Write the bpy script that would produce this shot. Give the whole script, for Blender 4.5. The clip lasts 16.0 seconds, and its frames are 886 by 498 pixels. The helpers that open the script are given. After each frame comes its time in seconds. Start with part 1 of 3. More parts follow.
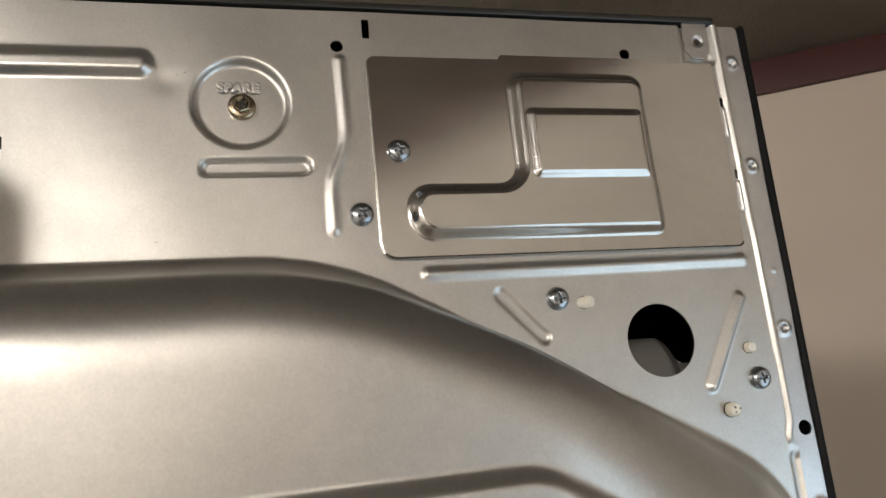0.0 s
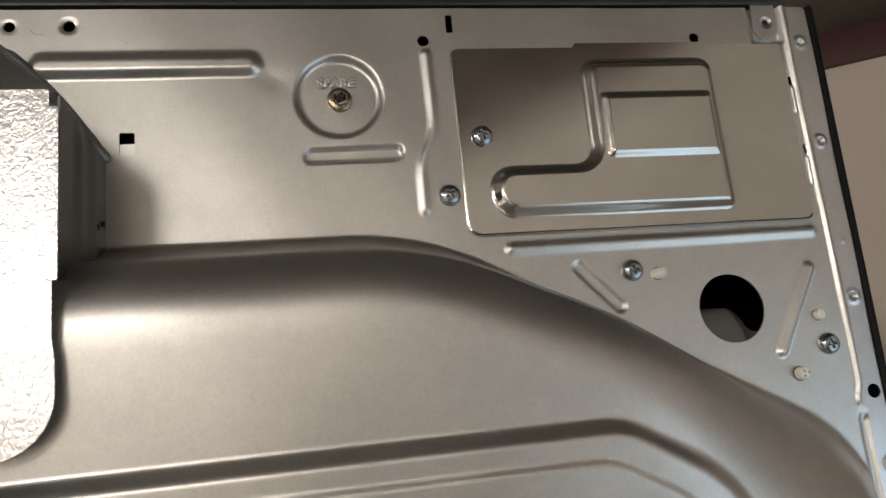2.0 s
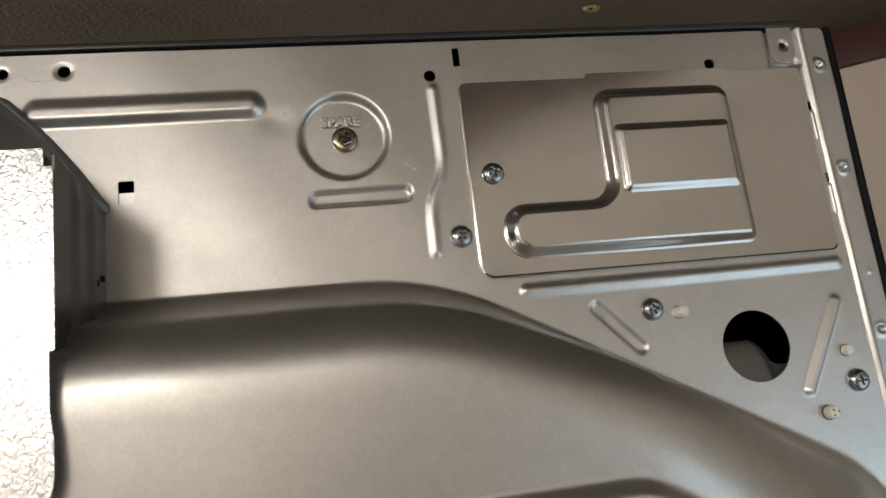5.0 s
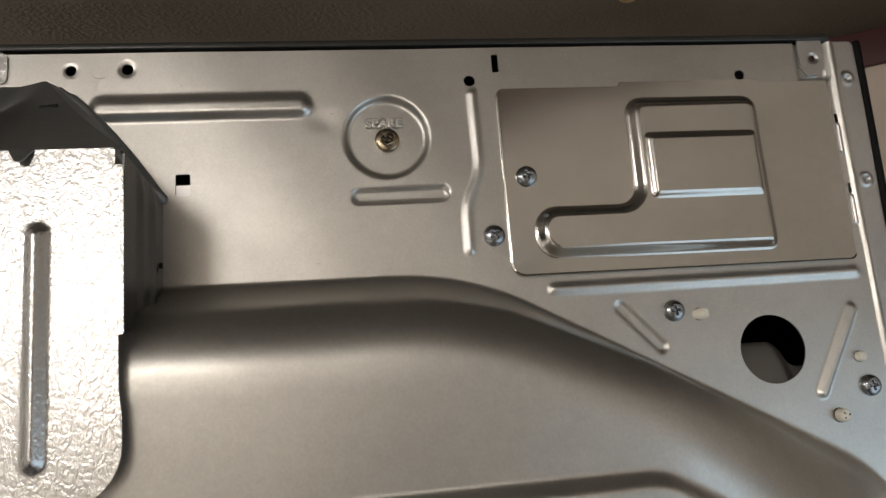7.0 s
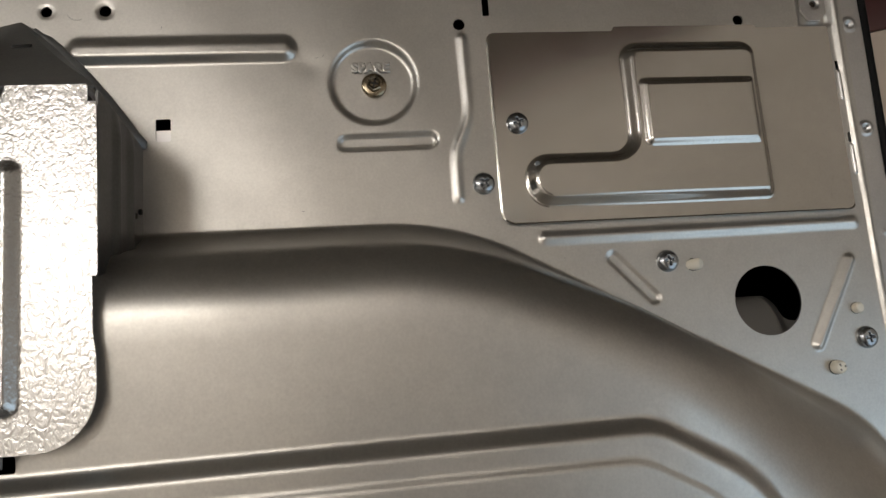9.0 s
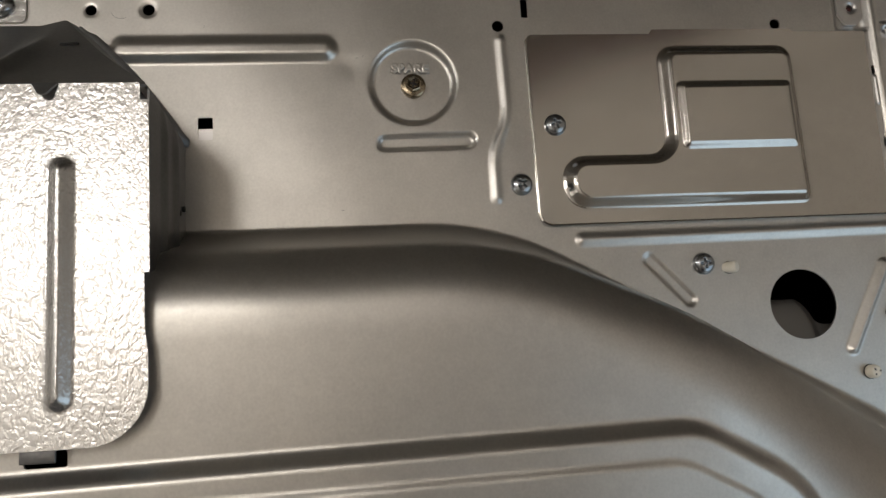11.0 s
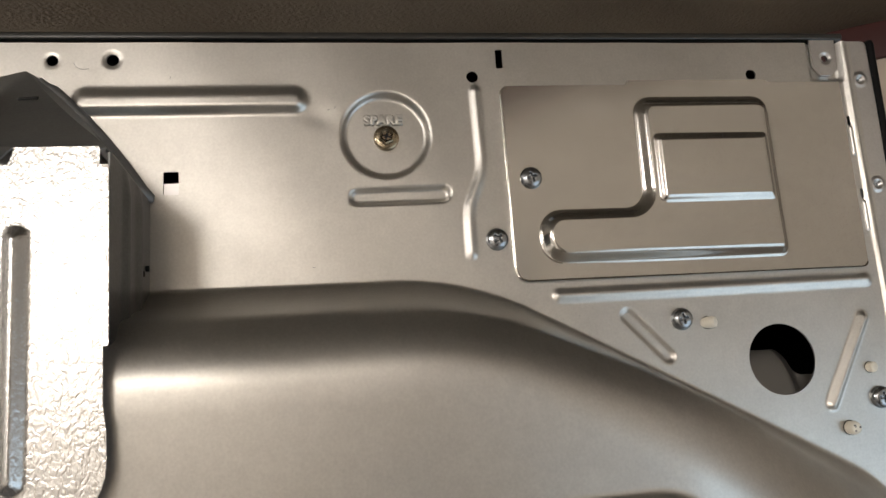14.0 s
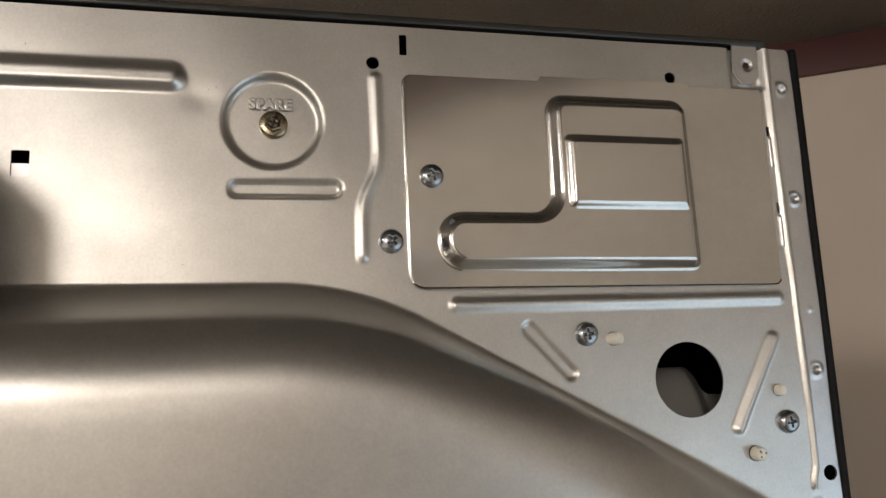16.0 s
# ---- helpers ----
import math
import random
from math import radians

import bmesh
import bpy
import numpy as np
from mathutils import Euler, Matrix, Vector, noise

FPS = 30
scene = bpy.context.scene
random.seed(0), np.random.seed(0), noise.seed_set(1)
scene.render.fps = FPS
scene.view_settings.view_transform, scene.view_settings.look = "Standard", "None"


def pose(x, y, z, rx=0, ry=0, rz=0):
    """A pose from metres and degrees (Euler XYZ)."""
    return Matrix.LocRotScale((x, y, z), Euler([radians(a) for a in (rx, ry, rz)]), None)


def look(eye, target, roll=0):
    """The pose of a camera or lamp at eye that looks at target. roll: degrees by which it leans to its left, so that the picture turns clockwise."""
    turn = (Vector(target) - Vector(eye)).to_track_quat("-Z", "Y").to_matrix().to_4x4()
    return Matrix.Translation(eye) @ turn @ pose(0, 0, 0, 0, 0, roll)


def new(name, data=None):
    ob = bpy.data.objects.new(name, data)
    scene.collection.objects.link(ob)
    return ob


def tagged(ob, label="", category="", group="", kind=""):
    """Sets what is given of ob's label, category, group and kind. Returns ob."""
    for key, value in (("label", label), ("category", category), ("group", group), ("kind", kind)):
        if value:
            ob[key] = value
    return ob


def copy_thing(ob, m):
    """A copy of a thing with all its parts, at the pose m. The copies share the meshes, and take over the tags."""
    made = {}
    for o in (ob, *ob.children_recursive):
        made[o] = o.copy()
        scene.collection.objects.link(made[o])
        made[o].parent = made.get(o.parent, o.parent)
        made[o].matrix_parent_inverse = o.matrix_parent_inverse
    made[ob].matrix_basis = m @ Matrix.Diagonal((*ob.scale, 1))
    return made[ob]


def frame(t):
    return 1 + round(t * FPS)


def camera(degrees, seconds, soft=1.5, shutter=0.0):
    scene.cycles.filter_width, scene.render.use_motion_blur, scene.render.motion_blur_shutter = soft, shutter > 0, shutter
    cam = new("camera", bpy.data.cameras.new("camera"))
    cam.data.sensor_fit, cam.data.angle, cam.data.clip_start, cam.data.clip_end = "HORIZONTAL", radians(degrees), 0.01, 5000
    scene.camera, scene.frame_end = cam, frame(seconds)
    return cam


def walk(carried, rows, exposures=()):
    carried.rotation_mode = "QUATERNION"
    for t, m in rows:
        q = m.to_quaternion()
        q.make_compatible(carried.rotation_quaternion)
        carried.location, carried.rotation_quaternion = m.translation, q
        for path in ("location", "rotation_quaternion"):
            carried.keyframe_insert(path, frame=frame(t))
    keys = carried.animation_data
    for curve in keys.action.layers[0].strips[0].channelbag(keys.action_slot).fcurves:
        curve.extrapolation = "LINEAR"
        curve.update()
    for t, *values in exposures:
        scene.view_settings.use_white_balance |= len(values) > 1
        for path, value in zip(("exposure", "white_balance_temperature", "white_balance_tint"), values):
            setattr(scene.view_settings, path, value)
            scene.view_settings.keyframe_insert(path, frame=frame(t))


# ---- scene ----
cam = camera(58.3, 16.0)
PATH = [
    (0, (0.025, 0.01, 0.775), (0.53, 1.891, 1.23), -5.5),
    (0.5, (0.025, -0.001, 0.771), (0.485, 1.89, 1.232), -5.6),
    (1, (0.022, -0.011, 0.767), (0.444, 1.89, 1.226), -5.5),
    (1.5, (0.016, -0.016, 0.767), (0.393, 1.897, 1.213), -5.4),
    (2, (0.011, -0.016, 0.767), (0.35, 1.909, 1.193), -5.3),
    (2.5, (0.007, -0.008, 0.772), (0.333, 1.928, 1.152), -5.5),
    (3, (0.013, -0.01, 0.778), (0.35, 1.922, 1.17), -5.9),
    (3.5, (0.017, -0.004, 0.78), (0.382, 1.918, 1.196), -6.2),
    (4, (0.016, -0.004, 0.781), (0.385, 1.915, 1.207), -6.5),
    (4.5, (0.013, -0.004, 0.784), (0.366, 1.917, 1.215), -6.7),
    (6.8, (0.007, -0.034, 0.792), (0.253, 1.904, 1.22), -4.8),
    (7, (0.005, -0.028, 0.791), (0.265, 1.917, 1.179), -4.2),
    (7.5, (0.005, -0.027, 0.784), (0.262, 1.928, 1.116), -3.9),
    (8, (0.008, -0.02, 0.782), (0.262, 1.938, 1.106), -4.1),
    (8.2, (0.01, -0.015, 0.78), (0.262, 1.941, 1.109), -4.2),
    (10.3, (0.011, -0.025, 0.783), (0.275, 1.932, 1.099), -3.9),
    (10.5, (0.009, -0.025, 0.78), (0.259, 1.933, 1.105), -3.9),
    (11, (-0.003, -0.019, 0.782), (0.237, 1.941, 1.105), -3.4),
    (11.5, (-0.004, -0.013, 0.784), (0.235, 1.948, 1.097), -3.3),
    (12, (0.003, -0.004, 0.782), (0.251, 1.956, 1.092), -3.6),
    (12.5, (0.002, 0.001, 0.786), (0.27, 1.96, 1.091), -3.9),
    (13, (-0.006, -0.018, 0.793), (0.252, 1.937, 1.122), -3.9),
    (13.5, (-0.004, -0.022, 0.797), (0.26, 1.928, 1.154), -4.2),
    (14, (0.0, -0.014, 0.801), (0.299, 1.931, 1.157), -3.8),
    (14.5, (0.01, 0.012, 0.802), (0.387, 1.95, 1.118), -1.6),
    (15, (0.015, 0.019, 0.805), (0.435, 1.956, 1.07), -0.1),
    (15.5, (0.032, 0.011, 0.802), (0.484, 1.931, 1.132), -1.4),
    (16, (0.023, 0.011, 0.807), (0.479, 1.928, 1.15), -2.4),
]
RISE = 0.97  # the dryer stands stacked, this high over the floor
walk(cam, [(t, look((e[0], e[1], e[2] + RISE), (g[0], g[1], g[2] + RISE), roll)) for t, e, g, roll in PATH],
     [(0, 0.30, 6600, 10), (0.5, 0.19, 6560, 10), (1.5, -0.03, 6520, 10), (3, -0.11, 6550, 10), (4.5, -0.01, 6580, 10), (7, -0.26, 6560, 10), (8, -0.31, 6540, 10), (10.5, -0.33, 6540, 10),
      (11.5, -0.48, 6540, 10), (12.5, -0.48, 6540, 10), (13, -0.38, 6580, 10), (13.5, 0.0, 6600, 10), (14, 0.06, 6700, 11), (15, -0.03, 6780, 12), (15.5, -0.2, 6780, 12), (16, 0.0, 6740, 12)])

# ---- world, lights, exposure ----
world = bpy.data.worlds.new("world")
world.use_nodes = True
scene.world = world
world.node_tree.nodes["Background"].inputs[0].default_value = (0.05, 0.05, 0.06, 1)
world.node_tree.nodes["Background"].inputs[1].default_value = 0.3

YP = 0.318  # plane of the dryer's back panel
ROOM = pose(0, 0, 0, 0, 0, -33)  # room axes: u to the right, n ahead


def lamp(name, kind, m, power, colour, size, size_y=None):
    data = bpy.data.lights.new(name, kind)
    data.energy, data.color = power, colour
    if kind == "AREA":
        data.shape = "RECTANGLE" if size_y else "DISK"
        data.size = size
        if size_y:
            data.size_y = size_y
    else:
        data.shadow_soft_size = size
    ob = new(name, data)
    ob.matrix_world = m
    return ob


LAMP = Vector((-0.69, -1.70, 2.215))
lamp("unseen_lamp_light", "POINT", Matrix.Translation(LAMP), 27, (1.0, 0.955, 0.90), 0.19)
# fill light without a known source, added to brighten the mirrored walls
FILL_LAMP = Vector((-1.53, 0.40, 2.235))
lamp("unseen_lamp_light", "POINT", Matrix.Translation(FILL_LAMP), 42, (1.0, 0.985, 0.975), 0.11)
# unseen lamp, set where the left-facing pressed slopes mirror it
LAMP_C = Vector((-1.38, -0.80, 2.235))
lamp("unseen_lamp_light", "POINT", Matrix.Translation(LAMP_C), 22, (1.0, 0.97, 0.94), 0.15)
# cool fill with no known source, added for bluish reflections
lamp("cool_fill_light", "AREA", ROOM @ look((0.735, 0.15, 1.30), (-1.0, 0.15, 1.30)), 2.3, (0.56, 0.79, 1.0), 0.70, 0.80)

# ---- materials ----


def material(name, colour, rough=0.5, metal=0.0):
    mat = bpy.data.materials.new(name)
    mat.use_nodes = True
    bsdf = mat.node_tree.nodes["Principled BSDF"]
    bsdf.inputs["Base Color"].default_value = (*colour, 1)
    bsdf.inputs["Roughness"].default_value = rough
    bsdf.inputs["Metallic"].default_value = metal
    return mat, mat.node_tree, bsdf


def noise_node(tree, scale, detail=4.0, stretch=(1, 1, 1), rough=0.5):
    nodes, links = tree.nodes, tree.links
    tc, mp, nz = nodes.new("ShaderNodeTexCoord"), nodes.new("ShaderNodeMapping"), nodes.new("ShaderNodeTexNoise")
    mp.inputs["Scale"].default_value = stretch
    nz.inputs["Scale"].default_value, nz.inputs["Detail"].default_value, nz.inputs["Roughness"].default_value = scale, detail, rough
    links.new(tc.outputs["Object"], mp.inputs["Vector"])
    links.new(mp.outputs["Vector"], nz.inputs["Vector"])
    return nz.outputs["Fac"]


def remap(tree, value, a, b, lo, hi):
    node = tree.nodes.new("ShaderNodeMapRange")
    for i, v in enumerate((a, b, lo, hi)):
        node.inputs[i + 1].default_value = v
    tree.links.new(value, node.inputs[0])
    return node.outputs[0]


def mix_colour(tree, fac, a, b):
    node = tree.nodes.new("ShaderNodeMix")
    node.data_type = "RGBA"
    tree.links.new(fac, node.inputs[0])
    node.inputs[6].default_value, node.inputs[7].default_value = (*a, 1), (*b, 1)
    return node.outputs[2]


def bump(tree, bsdf, height, strength, distance):
    node = tree.nodes.new("ShaderNodeBump")
    node.inputs["Strength"].default_value, node.inputs["Distance"].default_value = strength, distance
    tree.links.new(height, node.inputs["Height"])
    tree.links.new(node.outputs["Normal"], bsdf.inputs["Normal"])
    return node


def steel(name, dark, light, rough, spread, grain=900, relief=0.022):
    """Sheet steel with a fine zinc grain, broad cloudy wear and a faint rolled direction."""
    mat, tree, bsdf = material(name, light, rough, 1.0)
    fine, cloud = noise_node(tree, grain, 3.0), noise_node(tree, 18, 5.0, (1, 1, 1.6), 0.6)
    add = tree.nodes.new("ShaderNodeMath")
    add.operation = "ADD"
    tree.links.new(remap(tree, fine, 0.3, 0.7, 0, 0.45), add.inputs[0])
    tree.links.new(remap(tree, cloud, 0.3, 0.7, 0, 0.55), add.inputs[1])
    mottle = remap(tree, noise_node(tree, 170, 4.0, (1, 1, 1), 0.7), 0.32, 0.68, 0.965, 1.025)
    speck = remap(tree, noise_node(tree, 260, 1.0), 0.10, 0.12, 0.7, 1.0)
    shade = tree.nodes.new("ShaderNodeMath")
    shade.operation = "MULTIPLY"
    tree.links.new(mottle, shade.inputs[0])
    tree.links.new(speck, shade.inputs[1])
    tint = tree.nodes.new("ShaderNodeVectorMath")
    tint.operation = "SCALE"
    tree.links.new(mix_colour(tree, add.outputs[0], dark, light), tint.inputs[0])
    tree.links.new(shade.outputs[0], tint.inputs["Scale"])
    tree.links.new(tint.outputs[0], bsdf.inputs["Base Color"])
    tree.links.new(remap(tree, add.outputs[0], 0, 1, rough + spread, rough - spread), bsdf.inputs["Roughness"])
    bump(tree, bsdf, fine, relief, 0.0004)
    return mat


PANEL = steel("galvanised_panel", (0.54, 0.52, 0.49), (0.66, 0.64, 0.60), 0.375, 0.05)
COVER = steel("bright_zinc_cover", (0.50, 0.475, 0.44), (0.60, 0.575, 0.54), 0.16, 0.065, 1500, 0.018)
FLANGE = steel("galvanised_flange", (0.55, 0.54, 0.53), (0.66, 0.65, 0.64), 0.34, 0.05)
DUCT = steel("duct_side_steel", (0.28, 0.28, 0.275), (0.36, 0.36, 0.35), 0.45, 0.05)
# darker copy of the duct steel: the side's shade is in its colour
DUCT_SHADED = steel("shaded_duct_steel", (0.13, 0.13, 0.13), (0.19, 0.19, 0.19), 0.38, 0.05)
PLATED = material("plated_bracket", (0.68, 0.66, 0.65), 0.36, 1.0)[0]
HEM = steel("hem_steel", (0.26, 0.26, 0.26), (0.34, 0.34, 0.34), 0.6, 0.05)
ZINC = steel("zinc_screw", (0.26, 0.27, 0.285), (0.40, 0.42, 0.44), 0.2, 0.06, 1500, 0.05)
BRASS = steel("yellow_zinc_screw", (0.22, 0.175, 0.12), (0.40, 0.335, 0.24), 0.24, 0.06, 1200, 0.05)


def stucco(name):
    """Stucco-embossed aluminised sheet: short raised wrinkles a few millimetres long."""
    mat, tree, bsdf = material(name, (0.57, 0.56, 0.545), 0.27, 1.0)
    nodes, links = tree.nodes, tree.links
    tc, mp = nodes.new("ShaderNodeTexCoord"), nodes.new("ShaderNodeMapping")
    mp.inputs["Scale"].default_value = (1.0, 1.0, 0.8)
    links.new(tc.outputs["Object"], mp.inputs["Vector"])
    nz = nodes.new("ShaderNodeTexNoise")
    nz.inputs["Scale"].default_value, nz.inputs["Detail"].default_value = 260, 2
    links.new(mp.outputs["Vector"], nz.inputs["Vector"])
    warp = nodes.new("ShaderNodeMix")
    warp.data_type = "VECTOR"
    warp.inputs[0].default_value = 0.012
    links.new(mp.outputs["Vector"], warp.inputs[4])
    links.new(nz.outputs["Color"], warp.inputs[5])
    wrinkle = nodes.new("ShaderNodeTexNoise")
    wrinkle.inputs["Scale"].default_value, wrinkle.inputs["Detail"].default_value, wrinkle.inputs["Distortion"].default_value = 230, 0.0, 0.4
    links.new(warp.outputs[1], wrinkle.inputs["Vector"])
    pebble = nodes.new("ShaderNodeTexVoronoi")
    pebble.feature = "DISTANCE_TO_EDGE"
    pebble.inputs["Scale"].default_value, pebble.inputs["Randomness"].default_value = 250, 0.7
    links.new(warp.outputs[1], pebble.inputs["Vector"])
    total = nodes.new("ShaderNodeMath")
    total.operation = "ADD"
    links.new(remap(tree, wrinkle.outputs["Fac"], 0.35, 0.65, 0, 0.40), total.inputs[0])
    links.new(remap(tree, pebble.outputs["Distance"], 0.0, 0.30, 0, 0.7), total.inputs[1])
    bump(tree, bsdf, total.outputs[0], 0.18, 0.0005)
    return mat


STUCCO = stucco("stucco_steel")


def paint(name, dark, light, rough, scale, relief, depth, detail=6.0):
    mat, tree, bsdf = material(name, light, rough)
    nz, cloud = noise_node(tree, scale, detail), noise_node(tree, scale * 0.03, 4.0)
    tree.links.new(mix_colour(tree, remap(tree, cloud, 0.3, 0.7, 0, 1), dark, light), bsdf.inputs["Base Color"])
    bump(tree, bsdf, nz, relief, depth)
    return mat


BLACK = paint("black_enamel", (0.006, 0.006, 0.006), (0.010, 0.010, 0.010), 0.5, 700, 0.05, 0.0005)
BLACK.node_tree.nodes["Principled BSDF"].inputs["Specular IOR Level"].default_value = 0.12
LID = paint("dark_grey_lid", (0.020, 0.019, 0.017), (0.032, 0.030, 0.027), 0.3, 700, 0.05, 0.0005)
WALL = paint("tan_wall_paint", (0.52, 0.425, 0.34), (0.56, 0.465, 0.375), 0.7, 160, 0.15, 0.002)
# unseen walls are paler than the tan one, to brighten what the steel mirrors
BRIGHT_WALL = paint("brightened_wall_paint", (0.79, 0.76, 0.71), (0.84, 0.81, 0.77), 0.7, 160, 0.15, 0.002)
# east wall: partly brightened tan, for the same reflections
HALF_BRIGHT_WALL = paint("half_brightened_wall_paint", (0.66, 0.61, 0.54), (0.71, 0.66, 0.59), 0.7, 160, 0.15, 0.002)
MAROON = paint("maroon_paint", (0.056, 0.017, 0.015), (0.072, 0.022, 0.019), 0.5, 90, 0.1, 0.002)
CEIL = paint("brown_textured_ceiling", (0.112, 0.093, 0.068), (0.155, 0.132, 0.100), 0.62, 150, 0.65, 0.006)
FLOOR = paint("grey_vinyl", (0.12, 0.12, 0.125), (0.17, 0.17, 0.175), 0.45, 60, 0.1, 0.002)
PLASTIC = paint("cream_plastic", (0.76, 0.70, 0.58), (0.84, 0.79, 0.68), 0.45, 900, 0.1, 0.0003)
PLASTER = paint("pale_patch", (0.36, 0.27, 0.13), (0.50, 0.39, 0.20), 0.9, 300, 0.6, 0.003)
INNER = paint("inner_grey", (0.32, 0.305, 0.28), (0.40, 0.38, 0.355), 0.4, 300, 0.1, 0.001)
# near-black solids of this stand for the shade inside small openings
HOLE_SHADE = material("opening_shade", (0.012, 0.010, 0.009), 0.8)[0]
WHITE = paint("white_gloss_paint", (0.72, 0.72, 0.70), (0.80, 0.80, 0.78), 0.4, 80, 0.05, 0.001)
# ---- shapes in the plane of a sheet ----


def rounded(corners, steps=8):
    """Outline of a polygon whose corners (x, z, radius) are rounded."""
    pts, count = [], len(corners)
    for i in range(count):
        p, a, b = (Vector(corners[j % count][:2]) for j in (i, i - 1, i + 1))
        r = corners[i][2]
        if r <= 0:
            pts.append(p)
            continue
        da, db = (a - p).normalized(), (b - p).normalized()
        half = math.acos(max(-1, min(1, da.dot(db)))) / 2
        reach = r / math.tan(half)
        centre = p + (da + db).normalized() * (r / math.sin(half))
        s, e = p + da * reach - centre, p + db * reach - centre
        turn = s.angle_signed(e)
        for k in range(steps + 1):
            v = s.copy()
            v.rotate(Matrix.Rotation(-turn * k / steps, 2))
            pts.append(centre + v)
    return pts


def poly(pts):
    """Signed distance to a closed outline, negative inside."""
    p = np.array([tuple(v) for v in pts])

    def sdf(X, Z):
        best, inside = np.full(X.shape, 1e9), np.zeros(X.shape, bool)
        for (ax, az), (bx, bz) in zip(p, np.roll(p, -1, 0)):
            ex, ez = bx - ax, bz - az
            h = np.clip(((X - ax) * ex + (Z - az) * ez) / (ex * ex + ez * ez + 1e-18), 0, 1)
            best = np.minimum(best, (X - ax - h * ex) ** 2 + (Z - az - h * ez) ** 2)
            cross = (az > Z) != (bz > Z)
            inside ^= cross & (X < ex * (Z - az) / (ez if abs(ez) > 1e-12 else 1e-12) + ax)
        return np.where(inside, -1, 1) * np.sqrt(best)
    return sdf


def disc(x, z, r):
    return lambda X, Z: np.hypot(X - x, Z - z) - r


def bar(x0, z0, x1, z1, r):
    def sdf(X, Z):
        ex, ez = x1 - x0, z1 - z0
        h = np.clip(((X - x0) * ex + (Z - z0) * ez) / (ex * ex + ez * ez), 0, 1)
        return np.hypot(X - x0 - h * ex, Z - z0 - h * ez) - r
    return sdf


def rect(x0, z0, x1, z1, r=0.0):
    def sdf(X, Z):
        qx, qz = np.abs(X - (x0 + x1) / 2) - (x1 - x0) / 2 + r, np.abs(Z - (z0 + z1) / 2) - (z1 - z0) / 2 + r
        return np.hypot(np.maximum(qx, 0), np.maximum(qz, 0)) + np.minimum(np.maximum(qx, qz), 0) - r
    return sdf


def ramp(s, w):
    """0 outside, 1 further in than w, smooth between; s is a signed distance."""
    h = np.clip(-s / w, 0, 1)
    return h * h * (3 - 2 * h)


def mesh_from(name, verts, faces, mat, smooth=True):
    me = bpy.data.meshes.new(name)
    me.from_pydata(verts, [], faces)
    me.materials.append(mat)
    if smooth:
        me.polygons.foreach_set("use_smooth", [True] * len(me.polygons))
    me.update()
    return me


def sheet(name, xs, zs, height, outline, mat, thick=0.001, at=(0, 0, 0)):
    """A pressed sheet over the grid xs, zs: height() is its relief towards -y, outline() is negative where there is metal."""
    X, Z = np.meshgrid(np.array(xs), np.array(zs), indexing="ij")
    nx, nz = X.shape
    cx, cz = (X[:-1, :-1] + X[1:, 1:]) / 2, (Z[:-1, :-1] + Z[1:, 1:]) / 2
    keep = outline(cx, cz) < 0
    pad = np.zeros((nx + 1, nz + 1), int)
    pad[1:-1, 1:-1] = keep
    around = pad[:-1, :-1] + pad[1:, :-1] + pad[:-1, 1:] + pad[1:, 1:]
    rim = (around > 0) & (around < 4)
    e = 1e-5
    rx, rz = X[rim], Z[rim]
    for _ in range(3):
        s = outline(rx, rz)
        gx, gz = (outline(rx + e, rz) - s) / e, (outline(rx, rz + e) - s) / e
        g = np.maximum(gx * gx + gz * gz, 0.25)
        far = np.abs(s) > 0.003
        rx, rz = rx - np.where(far, 0, s * gx / g), rz - np.where(far, 0, s * gz / g)
    X[rim], Z[rim] = rx, rz
    D = height(X, Z)
    index = np.full((nx, nz), -1)
    used = around > 0
    index[used] = np.arange(used.sum())
    verts = np.stack([X[used], -D[used], Z[used]], 1)
    i, j = np.nonzero(keep)
    quads = np.stack([index[i, j], index[i + 1, j], index[i + 1, j + 1], index[i, j + 1]], 1)
    edges = np.concatenate([quads[:, [0, 1]], quads[:, [1, 2]], quads[:, [2, 3]], quads[:, [3, 0]]])
    key = np.sort(edges, 1)
    _, first, count = np.unique(key, axis=0, return_index=True, return_counts=True)
    edge = edges[first[count == 1]]
    n = len(verts)
    ring, back = np.unique(edge, return_inverse=True)
    back = back.reshape(edge.shape)
    front_ring, rear_ring = verts[ring], verts[ring] + np.array([0, thick, 0])
    m = len(ring)
    walls = np.stack([back[:, 1] + n, back[:, 0] + n, back[:, 0] + n + m, back[:, 1] + n + m], 1)
    verts = np.concatenate([verts, front_ring, rear_ring]) + np.array(at)
    return mesh_from(name, verts.tolist(), np.concatenate([quads, walls]).tolist(), mat)


def span(*stretches):
    """Grid lines: (start, end, step) stretches joined."""
    out = []
    for a, b, h in stretches:
        k = max(1, round((b - a) / h))
        out += [a + (b - a) * i / k for i in range(k)]
    return out + [stretches[-1][1]]


def box_mesh(name, lo, hi, mat, bevel=0.0, m=None):
    bm = bmesh.new()
    bmesh.ops.create_cube(bm, size=1)
    for v in bm.verts:
        v.co = Vector([a + (b - a) * (c + 0.5) for a, b, c in zip(lo, hi, v.co)])
    if bevel:
        bmesh.ops.bevel(bm, geom=bm.edges[:], offset=bevel, segments=3, affect="EDGES", profile=0.5)
    if m:
        bm.transform(m)
    return finish(name, bm, mat, bevel > 0)


